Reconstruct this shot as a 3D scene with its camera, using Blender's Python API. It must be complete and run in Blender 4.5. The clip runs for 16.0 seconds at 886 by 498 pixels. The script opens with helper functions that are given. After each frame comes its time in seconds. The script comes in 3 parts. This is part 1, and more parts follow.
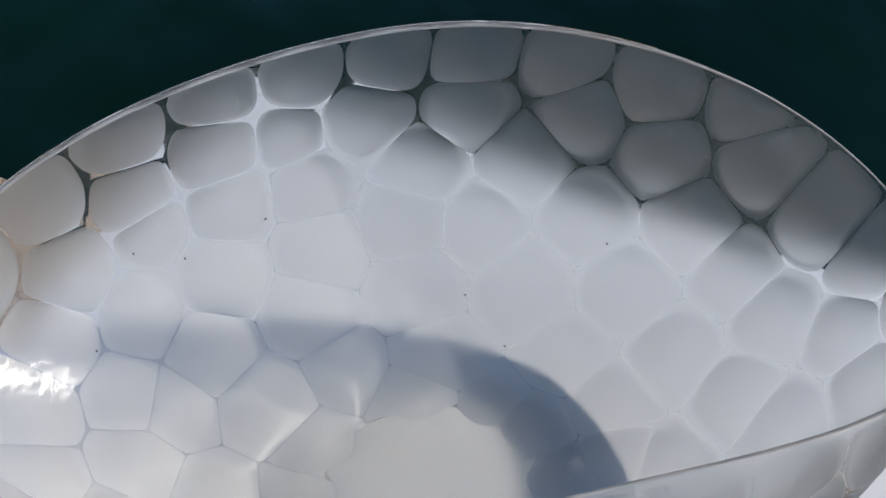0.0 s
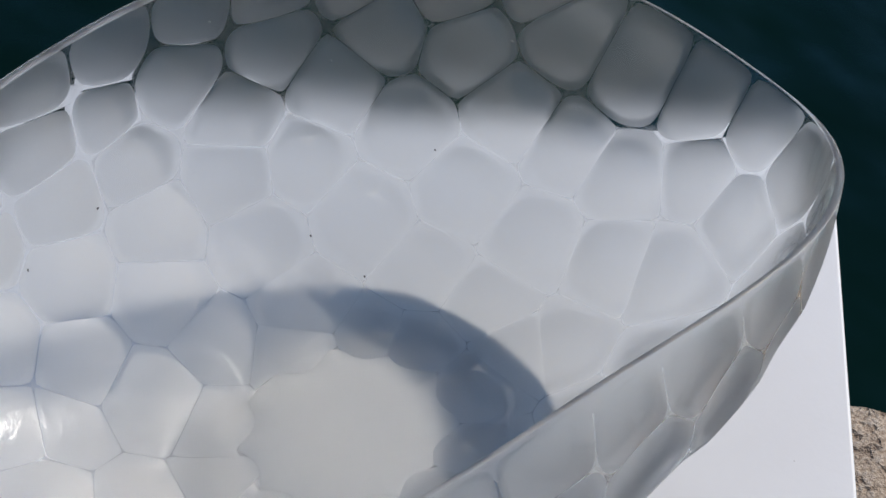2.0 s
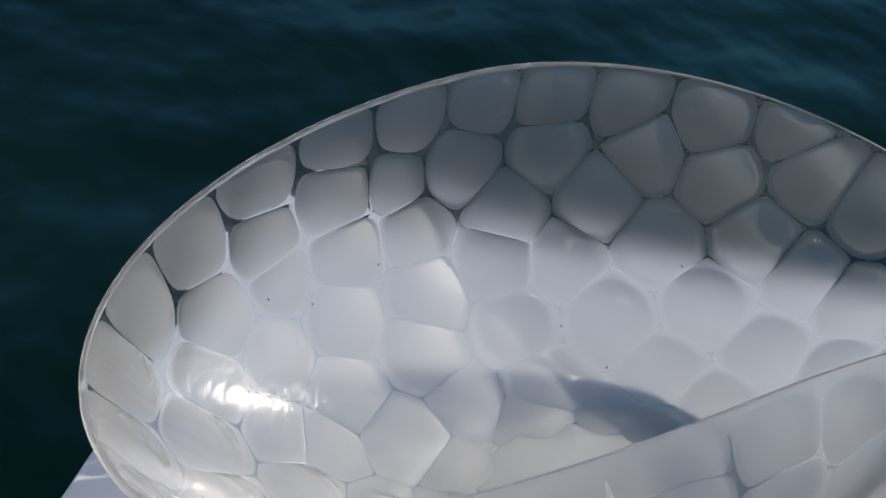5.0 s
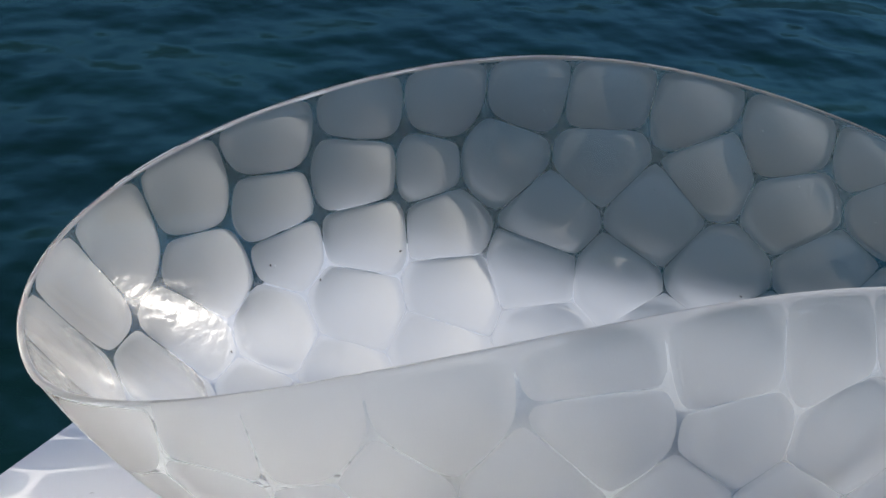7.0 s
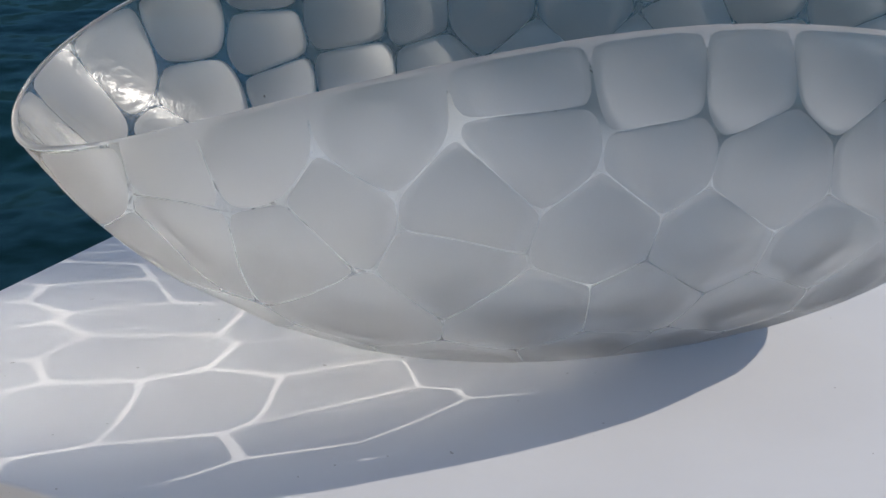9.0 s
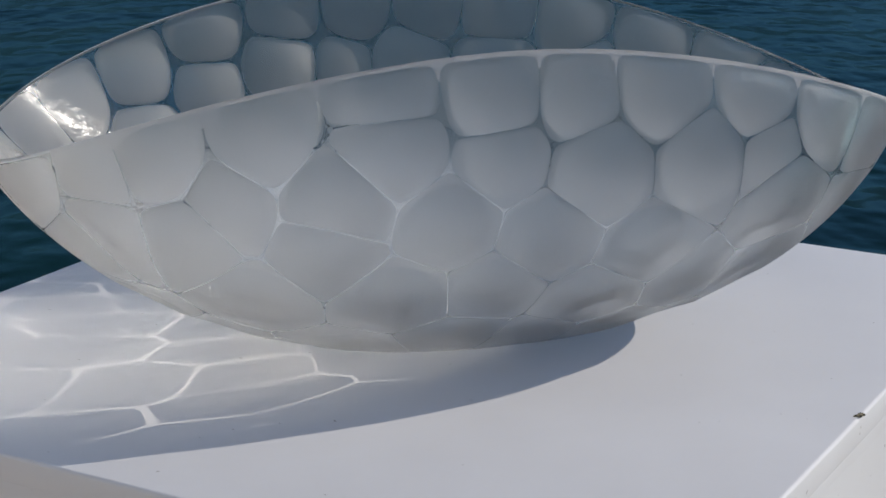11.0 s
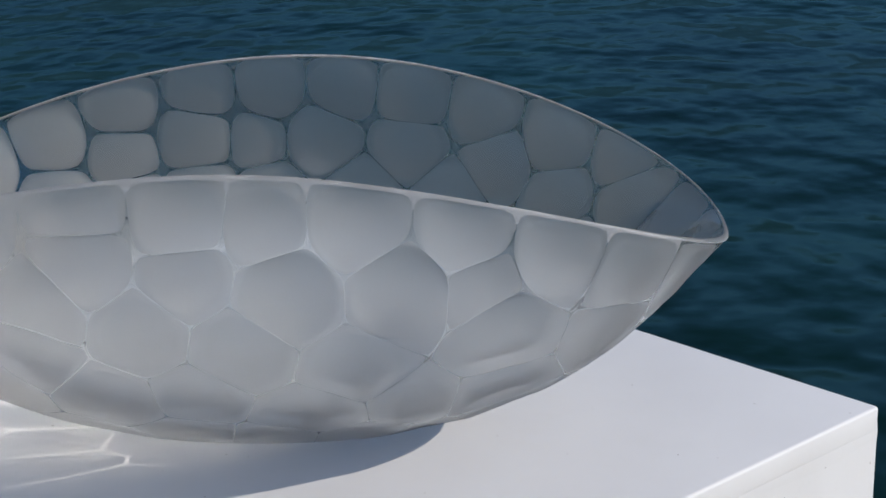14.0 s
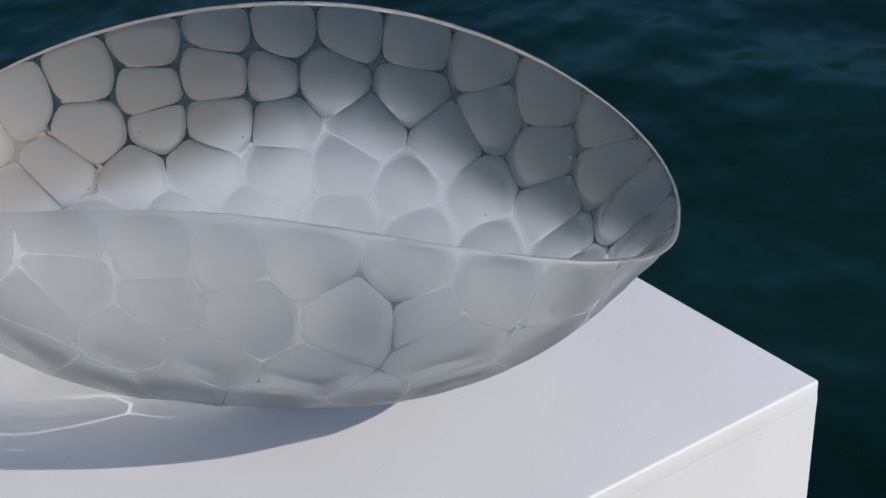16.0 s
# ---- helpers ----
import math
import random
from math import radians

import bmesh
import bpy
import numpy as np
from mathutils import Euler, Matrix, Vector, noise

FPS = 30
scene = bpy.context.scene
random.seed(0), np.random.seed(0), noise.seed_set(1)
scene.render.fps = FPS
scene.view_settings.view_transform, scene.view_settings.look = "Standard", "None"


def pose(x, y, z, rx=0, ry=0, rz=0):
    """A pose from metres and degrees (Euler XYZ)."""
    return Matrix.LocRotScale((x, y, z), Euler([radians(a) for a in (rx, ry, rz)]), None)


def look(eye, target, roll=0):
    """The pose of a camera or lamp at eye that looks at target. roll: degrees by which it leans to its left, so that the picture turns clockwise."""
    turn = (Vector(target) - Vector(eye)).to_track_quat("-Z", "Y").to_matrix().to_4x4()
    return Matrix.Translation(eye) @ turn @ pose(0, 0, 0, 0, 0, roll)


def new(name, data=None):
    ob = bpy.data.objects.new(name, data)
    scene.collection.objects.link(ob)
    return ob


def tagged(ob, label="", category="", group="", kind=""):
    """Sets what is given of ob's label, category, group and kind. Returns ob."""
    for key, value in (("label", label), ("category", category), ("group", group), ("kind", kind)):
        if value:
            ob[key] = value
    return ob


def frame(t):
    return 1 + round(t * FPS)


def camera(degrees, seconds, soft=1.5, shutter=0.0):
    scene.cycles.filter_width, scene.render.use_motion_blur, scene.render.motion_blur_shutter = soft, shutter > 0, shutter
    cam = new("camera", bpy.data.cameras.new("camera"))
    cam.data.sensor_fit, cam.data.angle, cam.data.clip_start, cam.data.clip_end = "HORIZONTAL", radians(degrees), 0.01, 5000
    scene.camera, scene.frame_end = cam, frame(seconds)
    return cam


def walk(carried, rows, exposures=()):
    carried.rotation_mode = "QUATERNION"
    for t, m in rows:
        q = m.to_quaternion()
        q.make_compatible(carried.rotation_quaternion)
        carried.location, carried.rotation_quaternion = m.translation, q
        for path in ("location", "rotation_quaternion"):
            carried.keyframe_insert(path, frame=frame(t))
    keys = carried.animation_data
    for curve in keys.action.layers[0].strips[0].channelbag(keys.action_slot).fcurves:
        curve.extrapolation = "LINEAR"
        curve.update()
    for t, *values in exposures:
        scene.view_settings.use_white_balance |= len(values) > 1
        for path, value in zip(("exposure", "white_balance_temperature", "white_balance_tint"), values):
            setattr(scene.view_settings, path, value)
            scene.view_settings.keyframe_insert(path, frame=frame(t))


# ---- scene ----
cam = camera(27.12, 16.0)
walk(cam, [
    (0, look((-0.0370, -0.4426, 1.5810), (0.0294, 0.1235, 1.0196), -0.35)),
    (0.5, look((-0.0442, -0.3973, 1.5881), (0.0563, 0.1488, 1.0122), -0.62)),
    (1, look((-0.0745, -0.3804, 1.5692), (0.0994, 0.1504, 0.9965), 1.15)),
    (1.5, look((-0.1198, -0.3799, 1.5631), (0.1047, 0.1265, 0.9860), 0.04)),
    (2, look((-0.1768, -0.3901, 1.5597), (0.0987, 0.0924, 0.9842), 1.61)),
    (2.5, look((-0.2199, -0.4343, 1.5631), (0.0786, 0.0627, 1.0118), 0.70)),
    (3, look((-0.2668, -0.4683, 1.5574), (0.0433, 0.0437, 1.0266), 1.38)),
    (3.5, look((-0.3029, -0.4881, 1.5533), (0.0088, 0.0470, 1.0469), 1.07)),
    (4, look((-0.3094, -0.5073, 1.5366), (-0.0158, 0.0531, 1.0469), 1.16)),
    (4.2, look((-0.3013, -0.5030, 1.5303), (-0.0116, 0.0723, 1.0558), 1.76)),
    (6.3, look((-0.1800, -0.5588, 1.4151), (-0.0355, 0.1265, 1.0285), 1.44)),
    (6.5, look((-0.1678, -0.5611, 1.4020), (-0.0299, 0.1337, 1.0302), 1.51)),
    (7, look((-0.1440, -0.5640, 1.3579), (-0.0192, 0.1594, 1.0398), 2.06)),
    (7.5, look((-0.1229, -0.5689, 1.3319), (-0.0174, 0.1567, 1.0120), 0.82)),
    (8, look((-0.1011, -0.5893, 1.3168), (-0.0147, 0.1396, 0.9986), 0.79)),
    (8.5, look((-0.1006, -0.6064, 1.2917), (-0.0112, 0.1354, 1.0056), -0.28)),
    (8.7, look((-0.1039, -0.6213, 1.2756), (-0.0174, 0.1218, 0.9924), 0.01)),
    (10.8, look((-0.0739, -0.7559, 1.2622), (-0.0193, 0.0100, 1.0374), -0.46)),
    (11, look((-0.0475, -0.7618, 1.2599), (0.0066, 0.0035, 1.0332), -0.36)),
    (11.5, look((0.0296, -0.7765, 1.2671), (0.0570, -0.0080, 1.0467), -0.66)),
    (12, look((0.0951, -0.7830, 1.2672), (0.0771, -0.0117, 1.0557), -0.63)),
    (12.5, look((0.1456, -0.7839, 1.2690), (0.0863, -0.0148, 1.0571), -0.96)),
    (13, look((0.1883, -0.7739, 1.2785), (0.0993, -0.0104, 1.0567), -1.12)),
    (13.5, look((0.2216, -0.7577, 1.2944), (0.0933, -0.0029, 1.0622), -1.39)),
    (14, look((0.2564, -0.7340, 1.3198), (0.0875, 0.0095, 1.0776), -0.76)),
    (14.5, look((0.2928, -0.7403, 1.3566), (0.0907, -0.0165, 1.0823), 0.37)),
    (15, look((0.3325, -0.7478, 1.4026), (0.0954, -0.0484, 1.0949), 0.63)),
    (15.5, look((0.3562, -0.7361, 1.4476), (0.1107, -0.0572, 1.1029), -0.34)),
    (16, look((0.3412, -0.7104, 1.4983), (0.1201, -0.0500, 1.1047), -0.87)),
], exposures=[(0, 0.2), (1.5, 0.25), (3, 0.0), (4.2, 0.0), (6.3, 0.24), (7.2, 0.38), (8.0, 0.1), (8.6, 0.08), (11, -0.08), (12, -0.02), (13, 0.1), (14, 0.15), (14.5, 0.27), (15, 0.3), (16, 0.12)])

# ---- world, sun ----
SUN_AZ, SUN_EL = radians(7.5), radians(28)
sun_way = Vector((math.cos(SUN_AZ) * math.cos(SUN_EL), math.sin(SUN_AZ) * math.cos(SUN_EL), math.sin(SUN_EL)))
world = bpy.data.worlds.new("sky")
scene.world = world
world.use_nodes = True
sky = world.node_tree.nodes.new("ShaderNodeTexSky")
sky.sky_type, sky.sun_disc = "NISHITA", False
sky.dust_density, sky.ozone_density, sky.air_density = 0.0, 4.0, 0.9
sky.sun_elevation, sky.sun_rotation = SUN_EL, radians(90) - SUN_AZ
background = world.node_tree.nodes["Background"]
background.inputs["Strength"].default_value = 0.111
world.node_tree.links.new(sky.outputs["Color"], background.inputs["Color"])
sun = new("sun", bpy.data.lights.new("sun", "SUN"))
sun.data.energy, sun.data.angle, sun.data.color = 2.95, radians(0.53), (1.0, 0.92, 0.835)
sun.matrix_world = look(sun_way * 20, (0, 0, 0))
scene.cycles.caustics_refractive = True


# ---- materials ----
class Nodes:
    """Short hand for building a node material."""

    def __init__(self, name):
        self.mat = bpy.data.materials.new(name)
        self.mat.use_nodes = True
        self.tree = self.mat.node_tree
        self.tree.nodes.clear()
        self.out = self.tree.nodes.new("ShaderNodeOutputMaterial")

    def add(self, kind, **sets):
        node = self.tree.nodes.new("ShaderNode" + kind)
        for key, value in sets.items():
            if key in node.inputs.keys():
                self.put(node.inputs[key], value)
            else:
                self.put(node.inputs[key.replace("_", " ")], value)
        return node

    def put(self, socket, value):
        if isinstance(value, bpy.types.NodeSocket):
            self.tree.links.new(value, socket)
        else:
            socket.default_value = value

    def noise(self, scale, detail=4.0, rough=0.55, coords=None, kind="TexNoise"):
        node = self.add(kind, Scale=scale)
        if kind == "TexNoise":
            self.put(node.inputs["Detail"], detail)
            self.put(node.inputs["Roughness"], rough)
        self.put(node.inputs["Vector"], coords or self.coords())
        return node.outputs[0]

    def coords(self):
        return self.add("NewGeometry").outputs["Position"]

    def stretched(self, x, y, z):
        node = self.tree.nodes.new("ShaderNodeMapping")
        self.put(node.inputs["Vector"], self.coords())
        node.inputs["Scale"].default_value = (x, y, z)
        return node.outputs[0]

    def ramp(self, value, *stops):
        node = self.tree.nodes.new("ShaderNodeValToRGB")
        self.put(node.inputs[0], value)
        while len(node.color_ramp.elements) < len(stops):
            node.color_ramp.elements.new(0.5)
        for element, (at, colour) in zip(node.color_ramp.elements, stops):
            element.position = at
            element.color = (*colour, 1) if isinstance(colour, tuple) else (colour, colour, colour, 1)
        return node.outputs[0]

    def math(self, op, a, b=0.0):
        node = self.tree.nodes.new("ShaderNodeMath")
        node.operation = op
        self.put(node.inputs[0], a)
        self.put(node.inputs[1], b)
        return node.outputs[0]

    def blend(self, factor, a, b):
        node = self.tree.nodes.new("ShaderNodeMix")
        node.data_type = "RGBA"
        for socket, value in zip((node.inputs[0], node.inputs[6], node.inputs[7]), (factor, a, b)):
            self.put(socket, (*value, 1) if isinstance(value, tuple) else value)
        return node.outputs[2]

    def bump(self, height, strength, distance):
        return self.add("Bump", Height=height, Strength=strength, Distance=distance).outputs[0]

    def mix(self, factor, a, b):
        node = self.tree.nodes.new("ShaderNodeMixShader")
        for socket, value in zip(node.inputs, (factor, a, b)):
            self.put(socket, value)
        return node.outputs[0]

    def done(self, shader):
        self.put(self.out.inputs["Surface"], shader)
        return self.mat


def paint_material():
    n = Nodes("white_paint")
    cloud, grain, specks = n.noise(9, 5), n.noise(420, 3), n.noise(240, 2, 0.4)
    base = n.ramp(cloud, (0.3, (0.73, 0.72, 0.712)), (0.7, (0.78, 0.777, 0.776)))
    streak = n.ramp(n.noise(14, 6, 0.7, n.stretched(1, 6, 1)), (0.60, 0.0), (0.75, 1.0))
    base = n.blend(n.math("MULTIPLY", streak, 0.14), base, (0.68, 0.66, 0.62))
    smudge = n.ramp(n.noise(38, 4, 0.65), (0.66, 0.0), (0.78, 1.0))
    base = n.blend(n.math("MULTIPLY", smudge, 0.10), base, (0.55, 0.54, 0.53))
    dirt = n.ramp(specks, (0.765, 0.0), (0.78, 1.0))
    base = n.blend(n.math("MULTIPLY", dirt, 0.55), base, (0.25, 0.22, 0.19))
    rough = n.ramp(cloud, (0.3, 0.46), (0.7, 0.62))
    relief = n.math("ADD", grain, n.math("MULTIPLY", n.noise(60, 3), 1.6))
    p = n.add("BsdfPrincipled", Base_Color=base, Roughness=rough, Normal=n.bump(relief, 0.06, 0.0006))
    return n.done(p.outputs[0])


def granite_material():
    n = Nodes("granite")
    fine, blot, lumps = n.noise(240, 4), n.noise(5, 5), n.noise(34, 5, 0.65)
    pits = n.ramp(n.noise(62, 3, 0.6), (0.34, 0.0), (0.46, 1.0))
    base = n.ramp(fine, (0.3, (0.26, 0.18, 0.12)), (0.5, (0.47, 0.36, 0.26)), (0.72, (0.64, 0.53, 0.42)))
    base = n.blend(n.math("MULTIPLY", n.ramp(blot, (0.35, 0.0), (0.7, 1.0)), 0.5), base, (0.52, 0.40, 0.28))
    base = n.blend(n.math("MULTIPLY", n.ramp(lumps, (0.5, 0.0), (0.62, 1.0)), 0.45), base, (0.60, 0.54, 0.47))
    base = n.blend(pits, (0.22, 0.15, 0.10), base)
    relief = n.math("ADD", n.math("ADD", n.math("MULTIPLY", pits, 0.5), n.math("MULTIPLY", lumps, 0.8)), n.math("MULTIPLY", fine, 0.35))
    p = n.add("BsdfPrincipled", Base_Color=base, Roughness=0.9, Normal=n.bump(relief, 1.0, 0.014))
    return n.done(p.outputs[0])


def water_material():
    n = Nodes("sea_water")
    swell, chop = n.noise(0.7, 2, 0.4), n.noise(2.1, 1.5, 0.5, n.stretched(1, 0.8, 1))
    ripple, fine = n.noise(4.6, 1.5, 0.5, n.stretched(1, 0.6, 1)), n.noise(12, 2, 0.5)
    deep = n.blend(n.ramp(n.noise(0.5, 4), (0.35, 0.0), (0.65, 1.0)), (0.0016, 0.010, 0.006), (0.003, 0.020, 0.013))
    height = n.math("ADD", n.math("ADD", swell, n.math("MULTIPLY", chop, 0.45)), n.math("ADD", n.math("MULTIPLY", ripple, 0.2), n.math("MULTIPLY", fine, 0.01)))
    relief = n.bump(height, 1.0, 0.15)
    body = n.add("BsdfDiffuse", Color=deep)
    gloss = n.add("BsdfGlossy", Color=(0.47, 0.80, 0.90, 1), Roughness=0.2, Normal=relief)
    facing = n.add("Fresnel", IOR=1.33, Normal=relief)
    return n.done(n.mix(n.math("MULTIPLY", facing.outputs[0], 0.63), body.outputs[0], gloss.outputs[0]))


def clear_glass_material(name="clear_glass", rough=0.02, tint=0.985):
    n = Nodes(name)
    glass = n.add("BsdfGlass", Color=(tint, tint * 1.01, tint * 1.008, 1), Roughness=rough, IOR=1.45)
    return n.done(glass.outputs[0])


def polished_inside_material():
    n = Nodes("polished_inside")
    swirl, lines = n.noise(26, 3, 0.6, n.stretched(1, 1, 2.5)), n.noise(420, 4, 0.75, n.stretched(1, 0.18, 0.5))
    relief = n.bump(n.math("ADD", swirl, n.math("MULTIPLY", lines, 0.2)), 0.7, 0.0014)
    smooth = n.add("BsdfGlass", Color=(0.985, 0.995, 0.993, 1), Roughness=0.03, IOR=1.45)
    worn = n.add("BsdfGlass", Color=(0.985, 0.995, 0.993, 1), Roughness=0.13, IOR=1.45, Normal=relief)
    sheen = n.add("BsdfGlossy", Color=(1, 1, 1, 1), Roughness=0.34, Normal=relief)
    return n.done(n.mix(0.013, n.mix(0.22, smooth.outputs[0], worn.outputs[0]), sheen.outputs[0]))


def frosted_glass_material(name="frosted_glass", haze=0.045, veil=0.12, rough=0.6, ior=1.45, clear=0.93):
    n = Nodes(name)
    grain, scratch = n.noise(1500, 2), n.noise(180, 5, 0.7, n.stretched(1, 0.25, 1))
    relief = n.bump(n.math("ADD", grain, n.math("MULTIPLY", scratch, 0.6)), 0.1, 0.0003)
    ground = n.tree.nodes.new("ShaderNodeAttribute")
    ground.attribute_name = "ground"
    dull = n.math("ADD", 0.4, n.math("MULTIPLY", ground.outputs["Fac"], rough - 0.4))
    blur = n.add("BsdfGlass", Color=(clear + 0.025, clear + 0.03, clear + 0.025, 1), Roughness=dull, IOR=ior, Normal=relief)
    thin = n.add("BsdfRefraction", Color=(clear, clear * 1.008, clear * 0.998, 1), Roughness=dull, IOR=ior, Normal=relief)
    blur.distribution = thin.distribution = "BECKMANN"
    body = n.mix(0.35, thin.outputs[0], blur.outputs[0])
    lit = n.add("BsdfTranslucent", Color=(0.95, 0.96, 0.97, 1))
    white = n.add("BsdfDiffuse", Color=(0.89, 0.89, 0.90, 1))
    cloudy = n.math("MULTIPLY", n.math("ADD", 0.6, n.math("MULTIPLY", ground.outputs["Fac"], 0.4)), haze + veil)
    mottle = n.math("ADD", n.ramp(n.noise(800, 4, 0.9), (0.34, 0.62), (0.66, 1.0)), n.math("MULTIPLY", scratch, 0.5))
    streaks = n.ramp(n.noise(1100, 3, 0.8, n.stretched(1, 1, 0.12)), (0.36, 0.84), (0.64, 1.16))
    cloudy = n.math("MULTIPLY", n.math("MULTIPLY", cloudy, mottle), streaks)
    pits = n.ramp(n.noise(620, 1, 0.5), (0.72, 0.0), (0.75, 1.0))
    cloudy = n.math("ADD", cloudy, n.math("MULTIPLY", pits, 0.16))
    frost = n.mix(cloudy, body, n.mix(veil / (haze + veil), lit.outputs[0], white.outputs[0]))
    return n.done(frost)


def bubble_material():
    n = Nodes("air_bubble")
    # the bubble's bright glint is put into an opaque white base colour
    p = n.add("BsdfPrincipled", Base_Color=(0.9, 0.93, 0.93, 1), Roughness=0.15)
    return n.done(p.outputs[0])


PAINT, GRANITE, WATER = paint_material(), granite_material(), water_material()
CLEAR, FROST, BUBBLE, INSIDE = clear_glass_material(), frosted_glass_material(), bubble_material(), polished_inside_material()
DULL = clear_glass_material("dull_glass", 0.2, 0.86)
SATIN = frosted_glass_material("satin_glass", 0.05, 0.09, 0.3, 1.45, 0.93)
LAND = frosted_glass_material("white_land", 0.2, 0.45, 0.5, 1.45)
GROUND = frosted_glass_material("ground_foot", 0.05, 0.10, 0.5, 1.16, 0.96)


# ---- building helpers ----
def mesh_object(name, verts, faces, material, smooth=False, parent=None):
    data = bpy.data.meshes.new(name)
    data.from_pydata([tuple(v) for v in verts], [], faces)
    data.materials.append(material)
    if smooth:
        data.polygons.foreach_set("use_smooth", [True] * len(data.polygons))
    data.update()
    ob = new(name, data)
    ob.parent = parent
    return ob


def part(name, bm, material, parent, label="", smooth=False):
    data = bpy.data.meshes.new(name)
    bm.to_mesh(data)
    bm.free()
    data.materials.append(material)
    if smooth:
        data.polygons.foreach_set("use_smooth", [True] * len(data.polygons))
    ob = new(name, data)
    ob.parent = parent
    return tagged(ob, label)


def block(x0, y0, z0, x1, y1, z1, bevel=0.0, segments=2):
    bm = bmesh.new()
    bmesh.ops.create_cube(bm, size=1.0, matrix=Matrix.Translation(((x0 + x1) / 2, (y0 + y1) / 2, (z0 + z1) / 2)) @ Matrix.Diagonal((x1 - x0, y1 - y0, z1 - z0, 1)))
    if bevel:
        bmesh.ops.bevel(bm, geom=bm.edges[:], offset=bevel, segments=segments, profile=0.5, affect="EDGES")
    return bm


# ---- sea and quay ----
TOP = 1.0          # height of the plinth's top over the quay
SEA = -1.1         # water level
PLINTH_TURN = radians(-34.12)
turn = Matrix.Rotation(PLINTH_TURN, 4, "Z")

sea = mesh_object("water", [(-900, -900, SEA), (900, -900, SEA), (900, 900, SEA), (-900, 900, SEA)], [(0, 1, 2, 3)], WATER)
tagged(sea, "dark teal rippled sea water beyond the quay", "water", kind="structure")



def horizon_screen():
    """Unseen dark hills, added to keep the bright horizon out of the water's reflections."""
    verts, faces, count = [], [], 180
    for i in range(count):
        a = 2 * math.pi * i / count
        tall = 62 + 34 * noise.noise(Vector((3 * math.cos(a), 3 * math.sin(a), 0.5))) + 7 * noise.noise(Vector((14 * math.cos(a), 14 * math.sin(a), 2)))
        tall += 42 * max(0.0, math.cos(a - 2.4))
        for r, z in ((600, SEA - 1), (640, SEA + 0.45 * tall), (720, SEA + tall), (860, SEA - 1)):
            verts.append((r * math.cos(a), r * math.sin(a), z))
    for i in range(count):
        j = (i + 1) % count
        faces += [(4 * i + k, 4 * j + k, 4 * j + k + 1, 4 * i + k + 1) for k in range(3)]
    n = Nodes("dark_screen")
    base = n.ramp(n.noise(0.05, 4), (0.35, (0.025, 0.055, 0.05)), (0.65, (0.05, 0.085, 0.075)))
    screen_dark = n.done(n.add("BsdfPrincipled", Base_Color=base, Roughness=0.95).outputs[0])
    return tagged(mesh_object("horizon_screen", verts, faces, screen_dark, True), "dark unseen ring of hills, added to block the bright horizon", "backdrop", kind="structure")


horizon_screen()

quay = new("quay")
quay.matrix_world = turn
tagged(quay, "rough brown granite quay beneath the plinth", "quay", kind="structure")
part("quay_body", block(-7, -9, -2.2, 7, 0.42, -0.002), GRANITE, quay)


def coping_stone(x0, x1, y0, y1):
    bm = block(x0, y0, -0.34, x1, y1, 0.0, 0.035, 3)
    bmesh.ops.subdivide_edges(bm, edges=[e for e in bm.edges if e.calc_length() > 0.15], cuts=7, use_grid_fill=True)
    for v in bm.verts:
        v.co += 0.008 * noise.noise_vector(v.co * 7.0)
    return part("coping_stone", bm, GRANITE, quay, smooth=True)


edge = -7.0
for step, width in enumerate((1.25, 1.1, 1.3, 1.15, 1.35, 1.36, 1.12, 1.3, 1.2, 1.15, 1.1)):
    coping_stone(edge, edge + width - 0.025, 0.425, 0.915)
    edge += width


# an unseen pale wall, added to bounce sunlight onto the bowl's near side
def bounce_material():
    n = Nodes("pale_bounce")
    base = n.ramp(n.noise(0.9, 5), (0.35, (0.62, 0.61, 0.60)), (0.65, (0.70, 0.69, 0.68)))
    p = n.add("BsdfPrincipled", Base_Color=base, Roughness=0.9, Normal=n.bump(n.noise(40, 4), 0.4, 0.01))
    return n.done(p.outputs[0])


bounce = new("wall_bounce")
bounce.matrix_world = turn
part("bounce_block", block(-18, -9.4, -2.2, 18, -4.2, 9.0), bounce_material(), bounce)
tagged(bounce, "pale unseen wall added behind the quay to bounce sunlight", "wall", kind="structure")


# ---- plinth ----
def filler_bead(half, reach, height):
    """An uneven smear of filler below the edge of the top board, along one side at y = -reach."""
    verts, faces, count = [], [], 120
    for i in range(count + 1):
        x = -half + 2 * half * i / count
        w = 0.0032 + 0.0022 * noise.noise(Vector((x * 30, reach * 50, 0.3))) + 0.0006 * noise.noise(Vector((x * 150, 1, 0.7)))
        verts += [(x, -reach - 0.00005, height + 0.0025), (x, -reach - 0.0003, height - 0.2 * w), (x, -reach + 0.0001, height - max(w, 0.001) * 1.8)]
    for i in range(count):
        faces += [(3 * i + k, 3 * i + k + 1, 3 * i + k + 4, 3 * i + k + 3) for k in (0, 1)]
    return verts, faces


